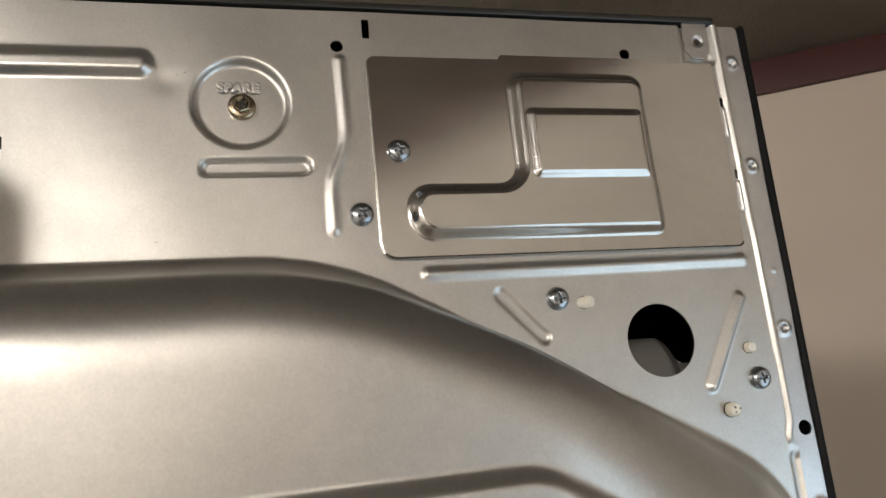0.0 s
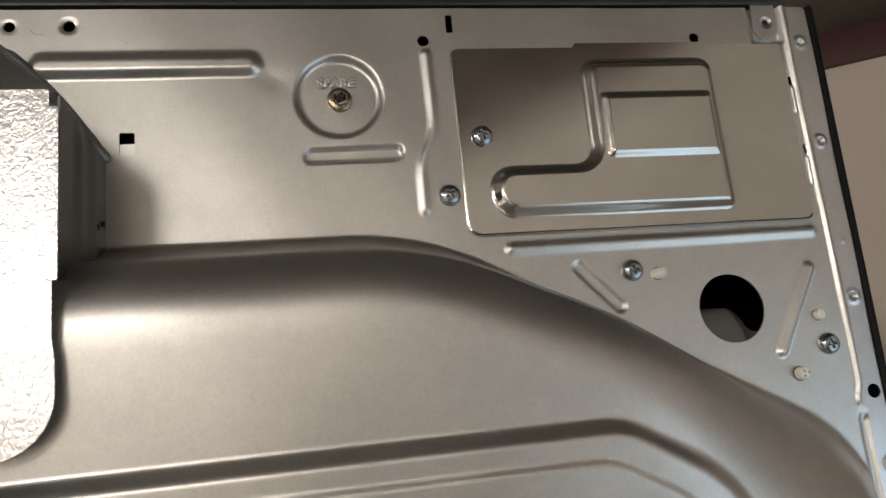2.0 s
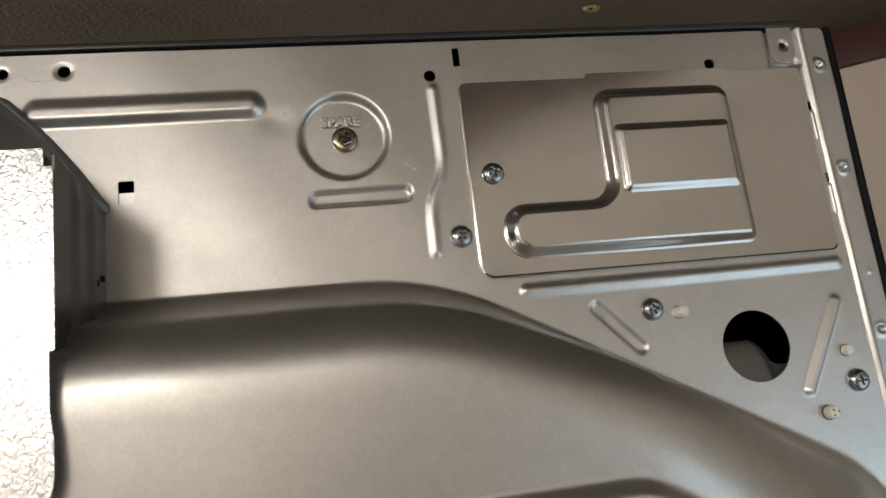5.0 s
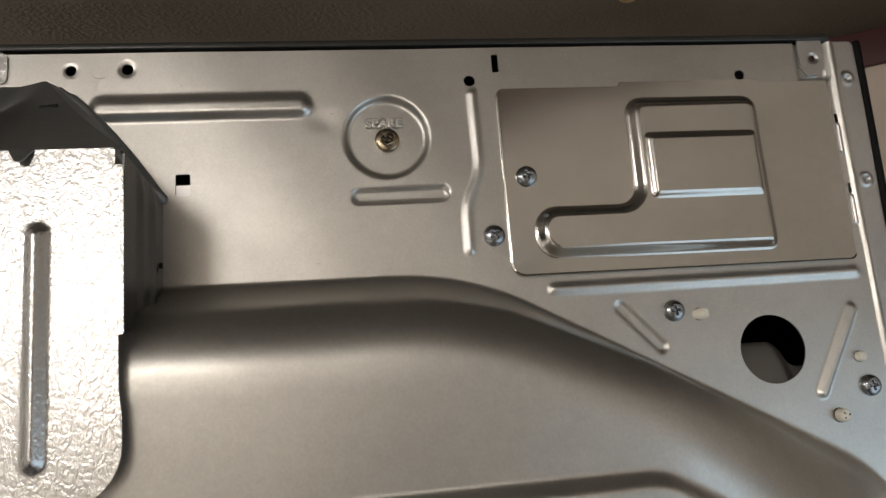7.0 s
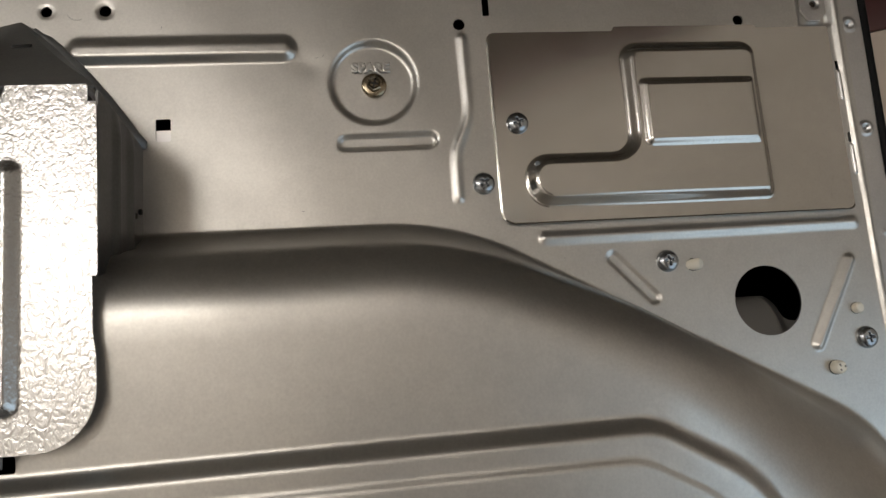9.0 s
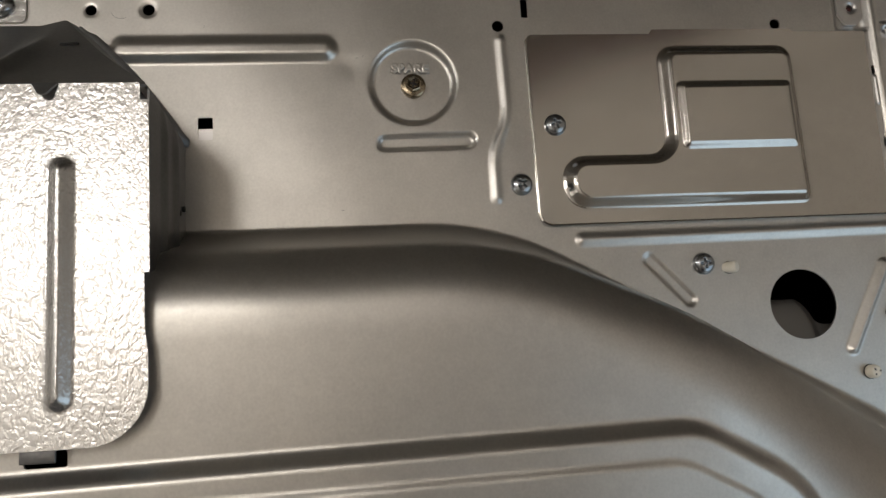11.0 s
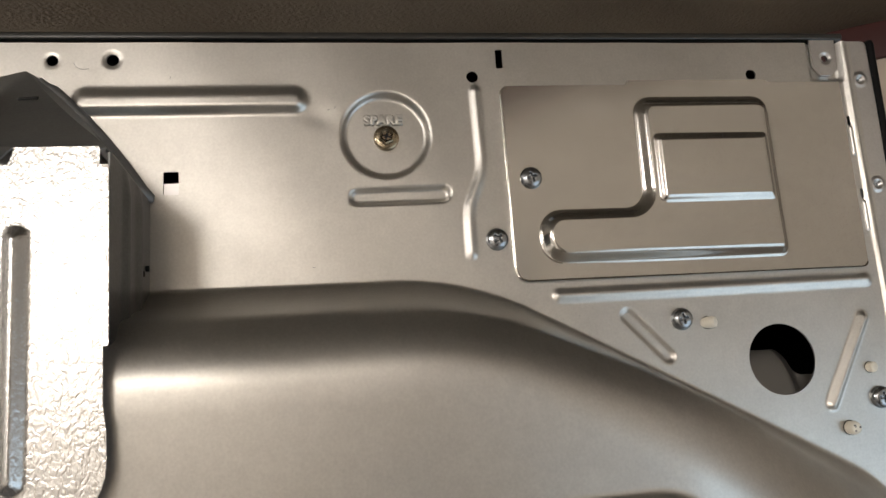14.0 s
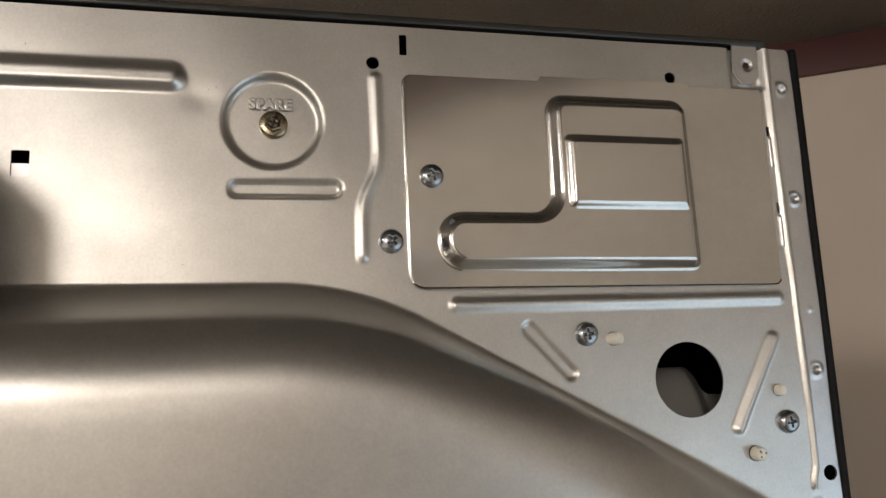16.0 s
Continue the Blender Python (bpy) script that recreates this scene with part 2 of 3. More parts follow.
def finish(name, bm, mat, smooth=True):
    bmesh.ops.recalc_face_normals(bm, faces=bm.faces[:])
    me = bpy.data.meshes.new(name)
    bm.to_mesh(me)
    bm.free()
    me.materials.append(mat)
    if smooth:
        me.polygons.foreach_set("use_smooth", [True] * len(me.polygons))
        me.set_sharp_from_angle(angle=radians(35))
    return me


def lathe(name, profile, mat, segments=32, axis_y=True):
    """Turned solid: profile of (radius, out); out is towards -y."""
    bm = bmesh.new()
    rings = []
    for r, d in profile:
        rings.append([bm.verts.new((r * math.cos(a), -d, r * math.sin(a))) for a in (2 * math.pi * k / segments for k in range(segments))])
    for a, b in zip(rings, rings[1:]):
        for k in range(segments):
            bm.faces.new((a[k], a[(k + 1) % segments], b[(k + 1) % segments], b[k]))
    for ring in (rings[0], rings[-1]):
        bm.faces.new(ring)
    return finish(name, bm, mat)


def thing(name, base, label, category, group="", kind=""):
    ob = new(name)
    ob.location = base
    ob.empty_display_size = 0.05
    return tagged(ob, label, category, group, kind)


def base_of(ob):
    p = Vector()
    while ob:
        p += ob.location
        ob = ob.parent
    return p


def part(name, me, parent, at=(0, 0, 0), label="", turn=None):
    """A mesh as a part; at is a place in the room."""
    ob = new(name, me)
    ob.parent = parent
    ob.location = Vector(at) - base_of(parent)
    if turn:
        ob.rotation_euler = turn
    return tagged(ob, label)


# ---- room ----
def room_box(name, lo, hi, mat, label, category, bevel=0.0):
    ob = new(name, box_mesh(name, lo, hi, mat, bevel))
    ob.matrix_world = ROOM
    return tagged(ob, label, category, kind="structure")


U0, U1, N0, N1, TOP = -2.5, 0.76, -2.4, 1.5, 2.355
room_box("floor", (U0, N0, -0.1), (U1, N1, 0), FLOOR, "grey vinyl laundry room floor", "floor")
room_box("ceiling", (U0 - 0.1, N0 - 0.1, TOP), (U1 + 0.1, N1 + 0.1, TOP + 0.1), CEIL, "dark brown ceiling with rough sprayed texture", "ceiling")
room_box("wall_north", (U0 - 0.1, N1, -0.1), (U1 + 0.1, N1 + 0.1, TOP), WALL, "smooth tan painted wall behind the dryer", "wall")
room_box("wall_south", (U0 - 0.1, N0 - 0.1, -0.1), (U1 + 0.1, N0, TOP), BRIGHT_WALL, "smooth unseen wall, paler than tan to brighten reflections", "wall")
room_box("wall_west", (U0 - 0.1, N0, -0.1), (U0, N1, TOP), BRIGHT_WALL, "smooth unseen wall, paler than tan to brighten reflections", "wall")
# east wall with an opening for the added, unseen window
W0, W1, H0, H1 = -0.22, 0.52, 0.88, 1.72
east = tagged(new("wall_east"), "smooth unseen wall, brightened tan, with an added window", "wall", kind="structure")
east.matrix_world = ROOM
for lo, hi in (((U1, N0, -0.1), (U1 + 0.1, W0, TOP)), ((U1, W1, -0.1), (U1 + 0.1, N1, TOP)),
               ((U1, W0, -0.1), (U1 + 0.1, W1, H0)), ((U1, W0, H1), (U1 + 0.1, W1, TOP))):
    ob = new("wall_section", box_mesh("wall_section", lo, hi, HALF_BRIGHT_WALL))
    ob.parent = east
window = tagged(new("added_window"), "unseen white framed window, added round the cool fill light", "window", kind="structure")
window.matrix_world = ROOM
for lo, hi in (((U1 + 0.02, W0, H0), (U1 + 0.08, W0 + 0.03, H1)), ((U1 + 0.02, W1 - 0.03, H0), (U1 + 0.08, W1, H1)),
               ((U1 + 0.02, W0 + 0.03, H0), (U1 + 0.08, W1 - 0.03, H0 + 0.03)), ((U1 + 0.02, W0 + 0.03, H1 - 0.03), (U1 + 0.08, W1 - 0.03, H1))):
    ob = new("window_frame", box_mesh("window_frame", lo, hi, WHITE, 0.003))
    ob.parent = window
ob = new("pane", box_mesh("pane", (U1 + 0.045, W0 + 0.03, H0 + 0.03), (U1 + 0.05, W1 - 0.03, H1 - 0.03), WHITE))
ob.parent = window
# unseen door, added as a dark area for the bulge to mirror
REFLECTION_DARK = paint("dark_reflection_paint", (0.16, 0.13, 0.105), (0.22, 0.185, 0.155), 0.5, 70, 0.1, 0.002)
door = tagged(new("dark_reflection_door"), "unseen brown door, added to darken reflections in the steel", "door", kind="structure")
door.matrix_world = ROOM
for name, lo, hi, mat in (("leaf", (U1 - 0.035, -1.45, 0.01), (U1 - 0.002, -0.55, 2.03), REFLECTION_DARK), ("frame", (U1 - 0.02, -1.51, 0), (U1 - 0.002, -1.455, 2.085), WHITE),
                          ("frame", (U1 - 0.02, -0.545, 0), (U1 - 0.002, -0.49, 2.085), WHITE), ("frame", (U1 - 0.02, -1.45, 2.035), (U1 - 0.002, -0.55, 2.085), WHITE)):
    ob = new(name, box_mesh(name, lo, hi, mat, 0.002))
    ob.parent = door
BAND = 0.065
room_box("trim_north", (U0, N1 - 0.012, TOP - BAND), (U1, N1, TOP), MAROON, "maroon painted trim board below the ceiling", "trim", 0.002)
room_box("trim_east", (U1 - 0.012, N0, TOP - BAND), (U1, N1 - 0.012, TOP), MAROON, "maroon painted trim board below the ceiling", "trim", 0.002)

# ceiling lamp that lights the room
fixture = thing("ceiling_lamp", (LAMP.x, LAMP.y, TOP), "small unseen ceiling lamp on a round white base", "ceiling lamp", "ceiling lamps")
part("base", lathe("base", [(0.001, 0), (0.05, 0), (0.05, 0.012), (0.03, 0.02), (0.001, 0.02)], WHITE), fixture, (LAMP.x, LAMP.y, TOP), turn=(radians(90), 0, 0))
# copied bases for the added fill lamp and the third unseen lamp
for place in (FILL_LAMP, LAMP_C):
    copy_thing(fixture, Matrix.Translation((place.x, place.y, TOP)))

# plain support under the dryer
tagged(new("stand", box_mesh("stand", (-0.407, YP + 0.005, 0), (0.279, 1.02, RISE), BLACK, 0.006)), "plain dark stand that carries the dryer", "stand", kind="structure")

# ---- dryer ----
LEFT, RIGHT = -0.4075, 0.2748
dryer = thing("clothes_dryer", (-0.064, 0.67, RISE), "clothes dryer back of bare galvanised steel with black cabinet edges", "clothes dryer")
ORIGIN = (0, YP, RISE)

# bulge of the drum: outlines at its foot and at its two upper steps
foot = poly(rounded([(-0.36, 0.849, 0.08), (0.060, 0.849, 0.13), (0.258, 0.7421, 0.060), (0.259, 0.10, 0.05), (-0.36, 0.10, 0.05)], 12))
step_a = poly(rounded([(-0.30, 0.7575, 0.05), (0.117, 0.7645, 0.030), (0.160, 0.7400, 0.05), (0.185, 0.66, 0.05), (0.185, 0.2, 0.05), (-0.30, 0.2, 0.05)], 10))
step_b = poly(rounded([(-0.29, 0.7445, 0.04), (0.110, 0.7512, 0.026), (0.147, 0.7310, 0.05), (0.172, 0.655, 0.05), (0.172, 0.21, 0.05), (-0.29, 0.21, 0.05)], 10))
DEEP = 0.064


# slope of the bulge's side, from its foot inwards: hollow fillet, shallow crease, broad round shoulder, slightly dished end
RUN = np.linspace(0, 0.20, 2001)
SLOPE = np.interp(RUN, [0, 0.0020, 0.0085, 0.0145, 0.0165, 0.0186, 0.0280, 0.0360, 0.0415, 0.0500, 0.20], [0, 1.6, 2.8, 4.0, 3.2, 1.0, 0.50, 0.17, 0.0, -0.06, -0.06])
SLOPE = np.convolve(np.pad(SLOPE, 10, "edge"), np.hanning(21) / np.hanning(21).sum(), "valid")
RISEN = np.concatenate([[0], np.cumsum((SLOPE[1:] + SLOPE[:-1]) / 2 * 0.0001)])
RISEN *= DEEP / RISEN.max()
# gentler side towards the right edge of the panel
GENTLE = np.interp(RUN, [0, 0.003, 0.012, 0.045, 0.080, 0.090, 0.20], [0, 0.95, 1.05, 0.80, 0.0, -0.04, -0.04])
SLOWER = np.concatenate([[0], np.cumsum((GENTLE[1:] + GENTLE[:-1]) / 2 * 0.0001)])
SLOWER *= DEEP / SLOWER.max()


def bulge(s, X):
    """Relief of the drum bulge at the distance s in from its foot; the crease lies nearer the foot along the slanted side."""
    w = np.clip((X - 0.05) / 0.08, 0, 1)
    w = w * w * (3 - 2 * w)
    near = np.interp(s, [0, 0.0110, 0.0415, 0.2], [0, 0.0165, 0.0415, 0.2])
    v = np.clip((X - 0.12) / 0.13, 0, 1)
    v = v * v * (3 - 2 * v)
    return (1 - v) * np.interp(s + (near - s) * w, RUN, RISEN) + v * np.interp(s, RUN, SLOWER)


def crest(Z, z0, r, shift):
    """Moves the crest of a rib of half-width r by shift towards -z."""
    v = Z - (z0 - shift)
    return z0 + np.where(v > 0, v * r / (r + shift), v * r / (r - shift))


def ridge(x0, z0, x1, z1, r, lean):
    """A pressed ridge with two flat flanks; lean puts its crest off the middle, 0 to 1."""
    outer = bar(x0, z0, x1, z1, r)
    nx, nz = (z1 - z0), -(x1 - x0)
    length = math.hypot(nx, nz)

    def height(X, Z):
        across = ((X - x0) * nx + (Z - z0) * nz) / length / r
        one, two = (across + 1) / (1 + lean), (1 - across) / (1 - lean)
        top = np.clip(np.minimum(one, two), 0, 1)
        return np.minimum(top * (1.15 - 0.15 * top), ramp(outer(X, Z), 0.0030))
    return height


pad_sdf, cap_sdf = disc(0.0292, 0.9135, 0.0200), bar(0.0158, 0.8857, 0.0527, 0.8862, 0.0038)
rib_sdf = bar(-0.0955, 0.9302, -0.0098, 0.9302, 0.0066)
jog = [(0.0702, 0.9335), (0.0710, 0.9015), (0.0704, 0.8961), (0.0690, 0.8915), (0.0658, 0.8845), (0.0643, 0.8799), (0.0637, 0.8745), (0.0637, 0.8590)]
jog_sdfs = [bar(*a, *b, 0.0029) for a, b in zip(jog, jog[1:])]
groove_sdf = bar(0.1005, 0.8391, 0.2470, 0.8400, 0.0036)
diag_in, diag_out = bar(0.1305, 0.8290, 0.1475, 0.8105, 0.0034), ridge(0.2420, 0.8225, 0.2212, 0.7850, 0.0033, -0.40)
seat_sdf = rect(0.2345, 0.9355, 0.2530, 0.990, 0.004)
HOLES = [disc(0.0695, 0.9400, 0.0027), rect(0.0808, 0.9440, 0.0840, 0.9530, 0.0004), disc(0.2045, 0.9403, 0.0026), disc(-0.1090, 0.9485, 0.0024),
         disc(-0.0850, 0.9488, 0.0026), rect(-0.0645, 0.8890, -0.0582, 0.8990, 0.0006), disc(0.2005, 0.8060, 0.0158),
         rect(0.2508, 0.9140, 0.2522, 0.9190, 0.0006), rect(0.2516, 0.8780, 0.2530, 0.8832, 0.0006), disc(0.2450, 0.9488, 0.0022), rect(-0.1085, 0.7612, -0.0950, 0.7668, 0.001)]


def panel_height(X, Z):
    d = bulge(-foot(X, Z), X)
    d += 0.0046 * ramp(step_a(X, Z), 0.0074) + 0.0011 * ramp(step_b(X, Z), 0.0034)
    d += 0.0030 * ramp(rib_sdf(X, crest(Z, 0.9302, 0.0066, 0.0018)), 0.0048)
    d -= 0.0031 * ramp(pad_sdf(X, Z), 0.0026)
    d -= 0.0023 * ramp(cap_sdf(X, Z), 0.0015)
    d += 0.0015 * ramp(np.minimum.reduce([s(X, Z) for s in jog_sdfs]), 0.0029)
    d += 0.0014 * ramp(groove_sdf(X, Z), 0.0034)
    d -= 0.0013 * ramp(diag_in(X, Z), 0.0017)
    d += 0.0023 * diag_out(X, Z)
    d -= 0.0022 * ramp(seat_sdf(X, Z), 0.0030)
    d -= 0.0006 * ramp(disc(-0.0850, 0.9488, 0.0042)(X, Z), 0.0018)
    d -= 0.0003 * ramp(disc(-0.1090, 0.9485, 0.0033)(X, Z), 0.0012)
    # slight waviness of thin pressed sheet, and a shallow dent beside the rib
    d += 0.00022 * np.sin(X * 37 + 1.0) * np.sin(Z * 43 + 0.4) + 0.00012 * np.sin(X * 91 + Z * 60)
    d -= 0.00025 * np.exp(-((X - 0.001) / 0.006) ** 2 - ((Z - 0.922) / 0.005) ** 2)
    # rolled edge bead, with its kink above the lower hole
    kink = 0.0022 * np.exp(-((Z - 0.760) / 0.005) ** 2)
    bead = np.clip(1 - np.abs(X - 0.2542 - 0.0145 * (0.935 - Z) + kink) / (0.0012 + 0.0011 * np.clip((Z - 0.928) / 0.02, 0, 1)), 0, 1)
    d += 0.0015 * np.sqrt(bead * (2 - bead)) * np.clip((Z - 0.7565) / 0.003, 0, 1)
    d += 0.0009 * np.exp(-((X - 0.2534) / 0.0016) ** 2) * np.clip((Z - 0.865) / 0.06, 0, 1)
    d -= 0.0022 * np.exp(-((X - 0.2562) / 0.0022) ** 2) * np.clip((0.7555 - Z) / 0.004, 0, 1)
    return d


def panel_outline(X, Z):
    s = rect(-0.393, 0.02, 0.2585, 0.9565)(X, Z)
    for hole in HOLES:
        s = np.maximum(s, -hole(X, Z))
    return s


part("back_panel", sheet("back_panel", span((-0.396, -0.20, 0.004), (-0.20, 0.2605, 0.0009)), span((0.015, 0.69, 0.01), (0.69, 0.9595, 0.0009)),
                         panel_height, panel_outline, PANEL), dryer, ORIGIN, "bare galvanised steel back panel with pressed ribs")

# flange strip with its dimples, beside the panel
DIMPLES = [(0.2642, 0.9390), (0.2645, 0.8860), (0.2650, 0.8080), (0.2668, 0.7305)]
flange_hole = disc(0.2662, 0.7635, 0.0033)


def flange_height(X, Z):
    d = 0.0 * X
    for x, z in DIMPLES:
        r = np.hypot(X - x, Z - z)
        d += 0.0006 * np.exp(-((r - 0.0026) / 0.0010) ** 2) - 0.0012 * ramp(r - 0.0022, 0.0016)
    d += 0.0005 * np.exp(-(np.hypot(X - 0.2655, Z - 0.8350) / 0.0012) ** 2)
    return d + 0.0002 * np.sin(Z * 70)


part("flange", sheet("flange", span((0.2545, 0.2720, 0.0006)), span((0.02, 0.70, 0.01), (0.70, 0.9600, 0.0006)), flange_height,
                     lambda X, Z: np.maximum(rect(0.2550, 0.03, 0.2707, 0.9592, 0.0028)(X, Z), -flange_hole(X, Z)), FLANGE), dryer, (0, YP + 0.004, RISE), "riveted steel edge flange")
for x, z in DIMPLES:
    part("rivet", lathe("rivet", [(0.0001, 0.0002), (0.0011, 0.0001), (0.0016, -0.0004), (0.0016, -0.003)][::-1], HEM, 16), dryer, (x, YP + 0.0052, RISE + z))

# cabinet: black sides, lid, and a closed inside
part("side_panel", box_mesh("side_panel", (0.2707, YP + 0.002, RISE + 0.02), (RIGHT, 1.02, RISE + 0.9600), BLACK, 0.0025), dryer, (0, 0, 0), "black enamelled side panel")
part("side_panel", box_mesh("side_panel", (LEFT, YP + 0.002, RISE + 0.02), (-0.3935, 1.02, RISE + 0.9600), BLACK, 0.0025), dryer, (0, 0, 0), "black enamelled side panel")
part("lid", box_mesh("lid", (LEFT + 0.02, YP - 0.0005, RISE + 0.9582), (0.2552, 1.02, RISE + 0.9614), LID, 0.0007), dryer, (0, 0, 0), "dark enamelled top lid")
part("front_panel", box_mesh("front_panel", (-0.3935, 0.98, RISE + 0.02), (0.2695, 1.02, RISE + 0.957), BLACK, 0.004), dryer, (0, 0, 0), "black enamelled front")
part("bottom_plate", box_mesh("bottom_plate", (LEFT, YP + 0.004, RISE), (RIGHT, 1.02, RISE + 0.02), BLACK, 0.002), dryer, (0, 0, 0), "black base plate")

# access cover over the terminal block
cover_edge = poly(rounded([(0.0810, 0.9350, 0.004), (0.1405, 0.9350, 0.0), (0.1420, 0.9372, 0.0), (0.2105, 0.9372, 0.0), (0.2120, 0.9358, 0.0),
                           (0.2486, 0.9358, 0.001), (0.2486, 0.8455, 0.003), (0.0815, 0.8455, 0.0065)], 6))
raised = poly(rounded([(0.0935, 0.8770, 0.0110), (0.1428, 0.8770, 0.0080), (0.1428, 0.9287, 0.0085), (0.2098, 0.9287, 0.0080),
                       (0.2108, 0.8519, 0.0050), (0.0935, 0.8523, 0.0118)], 8))
upper = poly(rounded([(0.1490, 0.9100, 0.0030), (0.2052, 0.9100, 0.0030), (0.2056, 0.8776, 0.002), (0.1490, 0.8776, 0.0034)], 5))


def cover_height(X, Z):
    lift = ramp(raised(X, Z), 0.0056)
    d = 0.0041 * lift + 0.0019 * ramp(upper(X, Z), 0.0037) * lift
    left, low = np.clip((0.0840 - X) / 0.002, 0, 1), np.clip((0.8485 - Z) / 0.001, 0, 1)
    d += 0.0004 * (1 - ramp(cover_edge(X, Z), 0.0006)) * (low * (1 - left) - left)
    return d + 0.00016 * np.sin(X * 47) * np.sin(Z * 55 + 2) + 0.0007 * np.clip((X - 0.2485) / 0.003, 0, 1)


access_cover = part("access_cover", sheet("access_cover", span((0.0795, 0.2500, 0.0005)), span((0.8440, 0.9385, 0.0005)), cover_height, cover_edge, COVER, 0.0008),
                    dryer, (0, YP - 0.0017, RISE), "bright zinc access cover with a raised pressing")

# tab at the upper corner, in its pressed seat
tab_edge = poly(rounded([(0.2368, 0.9585, 0.0), (0.2368, 0.9440, 0.002), (0.2402, 0.9390, 0.0012), (0.2462, 0.9390, 0.0012), (0.2494, 0.9425, 0.002), (0.2498, 0.9585, 0.0)], 4))
part("mounting_tab", sheet("mounting_tab", span((0.2355, 0.2510, 0.0005)), span((0.9378, 0.9600, 0.0005)), lambda X, Z: 0.0 * X - 0.0007 * ramp(disc(0.2438, 0.9478, 0.0034)(X, Z), 0.0016),
                           lambda X, Z: np.maximum(tab_edge(X, Z), -disc(0.2438, 0.9478, 0.0017)(X, Z)), FLANGE, 0.0012), dryer, (0.0012, YP + 0.0006, RISE + 0.0010), "small bent steel mounting tab")
for x, z in ((0.2518, 0.9065), (0.2527, 0.8700)):
    part("clip", sheet("clip", span((-0.0014, 0.0014, 0.0003)), span((-0.0085, 0.0085, 0.0005)), lambda X, Z: 0.0005 * ramp(rect(-0.0009, -0.0072, 0.0009, 0.0072, 0.0008)(X, Z), 0.0008),
                       rect(-0.0010, -0.0074, 0.0010, 0.0074, 0.0009), FLANGE, 0.0006), dryer, (x, YP - 0.0004, RISE + z))


# screws
def cross_screw(mat, radius, tall, turn):
    """Pan head with a crosshead recess."""
    c, s = math.cos(turn), math.sin(turn)

    def height(X, Z):
        r2 = (X * X + Z * Z) / radius ** 2
        d = tall * np.clip(1 - r2 ** 1.5, 0, 1) ** 0.55
        u, v = np.abs(X * c + Z * s), np.abs(Z * c - X * s)
        arm = np.minimum(np.maximum(u - radius * 0.46, v - radius * 0.11), np.maximum(v - radius * 0.46, u - radius * 0.11))
        core = np.hypot(u, v) - radius * 0.20
        return d - tall * 0.62 * ramp(np.minimum(arm, core) - 0.0001, 0.0005)
    g = span((-radius * 1.06, radius * 1.06, radius / 24))
    return sheet("screw", g, g, height, disc(0, 0, radius), mat, 0.0012)


SCREWS = [(0.0922, 0.8918, 0.0017, 0.35), (0.0750, 0.8650, 0.0006, 0.75), (0.1552, 0.8262, 0.0006, 0.15), (0.2450, 0.7865, 0.0006, 0.1)]
for x, z, d, turn in SCREWS:
    owner = access_cover if d > 0.001 else dryer
    part("screw", cross_screw(ZINC, 0.0050, 0.0027, turn), owner, (x, YP - d, RISE + z), "zinc-plated crosshead screw")

# spare screw in its round pressing, with stamped lettering
spare = part("spare_screw", lathe("spare_screw", [(0.0056, -0.002), (0.0056, 0.0006), (0.0052, 0.0011), (0.0044, 0.0014), (0.0001, 0.0014)], BRASS, 40), dryer, (0.0294, YP + 0.0018, RISE + 0.9125), "yellow-plated hexagon washer-head spare screw")
bm = bmesh.new()
outer = [(0.0037 * math.cos(a), 0.0037 * math.sin(a)) for a in (radians(20 + 60 * k) for k in range(6))]
lo_ring = [bm.verts.new((x, 0, z)) for x, z in outer]
hi_ring = [bm.verts.new((x, -0.0022, z)) for x, z in outer]
lip_ring = [bm.verts.new((x * 0.84, -0.0026, z * 0.84)) for x, z in outer]
dip_ring = [bm.verts.new((x * 0.55, -0.0016, z * 0.55)) for x, z in outer]
for a, b in ((lo_ring, hi_ring), (hi_ring, lip_ring), (lip_ring, dip_ring)):
    for k in range(6):
        bm.faces.new((a[k], a[(k + 1) % 6], b[(k + 1) % 6], b[k]))
bm.faces.new(dip_ring)
part("hexagon_head", finish("hexagon_head", bm, BRASS), spare, (0.0294, YP + 0.0006, RISE + 0.9125))
# near-black bars stand for the shade in the cross recess
for k in range(2):
    part("recess_bar", box_mesh("recess_bar", (-0.0017, -0.0003, -0.0004), (0.0017, 0.0003, 0.0004), HOLE_SHADE, 0.0001, pose(0, 0, 0, 0, 15 + 90 * k, 0)), spare, (0.0294, YP - 0.0011 - 0.00005 * k, RISE + 0.9125))

curve = bpy.data.curves.new("lettering", "FONT")
curve.body, curve.size, curve.align_x, curve.space_character = "SPARE", 0.0056, "CENTER", 1.12
curve.extrude, curve.bevel_depth, curve.offset, curve.bevel_resolution = 0.0003, 0.00045, 0.00008, 2
curve.resolution_u = 4
source = bpy.data.objects.new("lettering", curve)
scene.collection.objects.link(source)
letters = bpy.data.meshes.new_from_object(source.evaluated_get(bpy.context.evaluated_depsgraph_get()))
bpy.data.objects.remove(source)
letters.materials.clear()
letters.materials.append(PANEL)
part("stamped_word", letters, dryer, (0.0283, YP + 0.0019, RISE + 0.9190), "stamped word SPARE", turn=(radians(90), 0, 0))

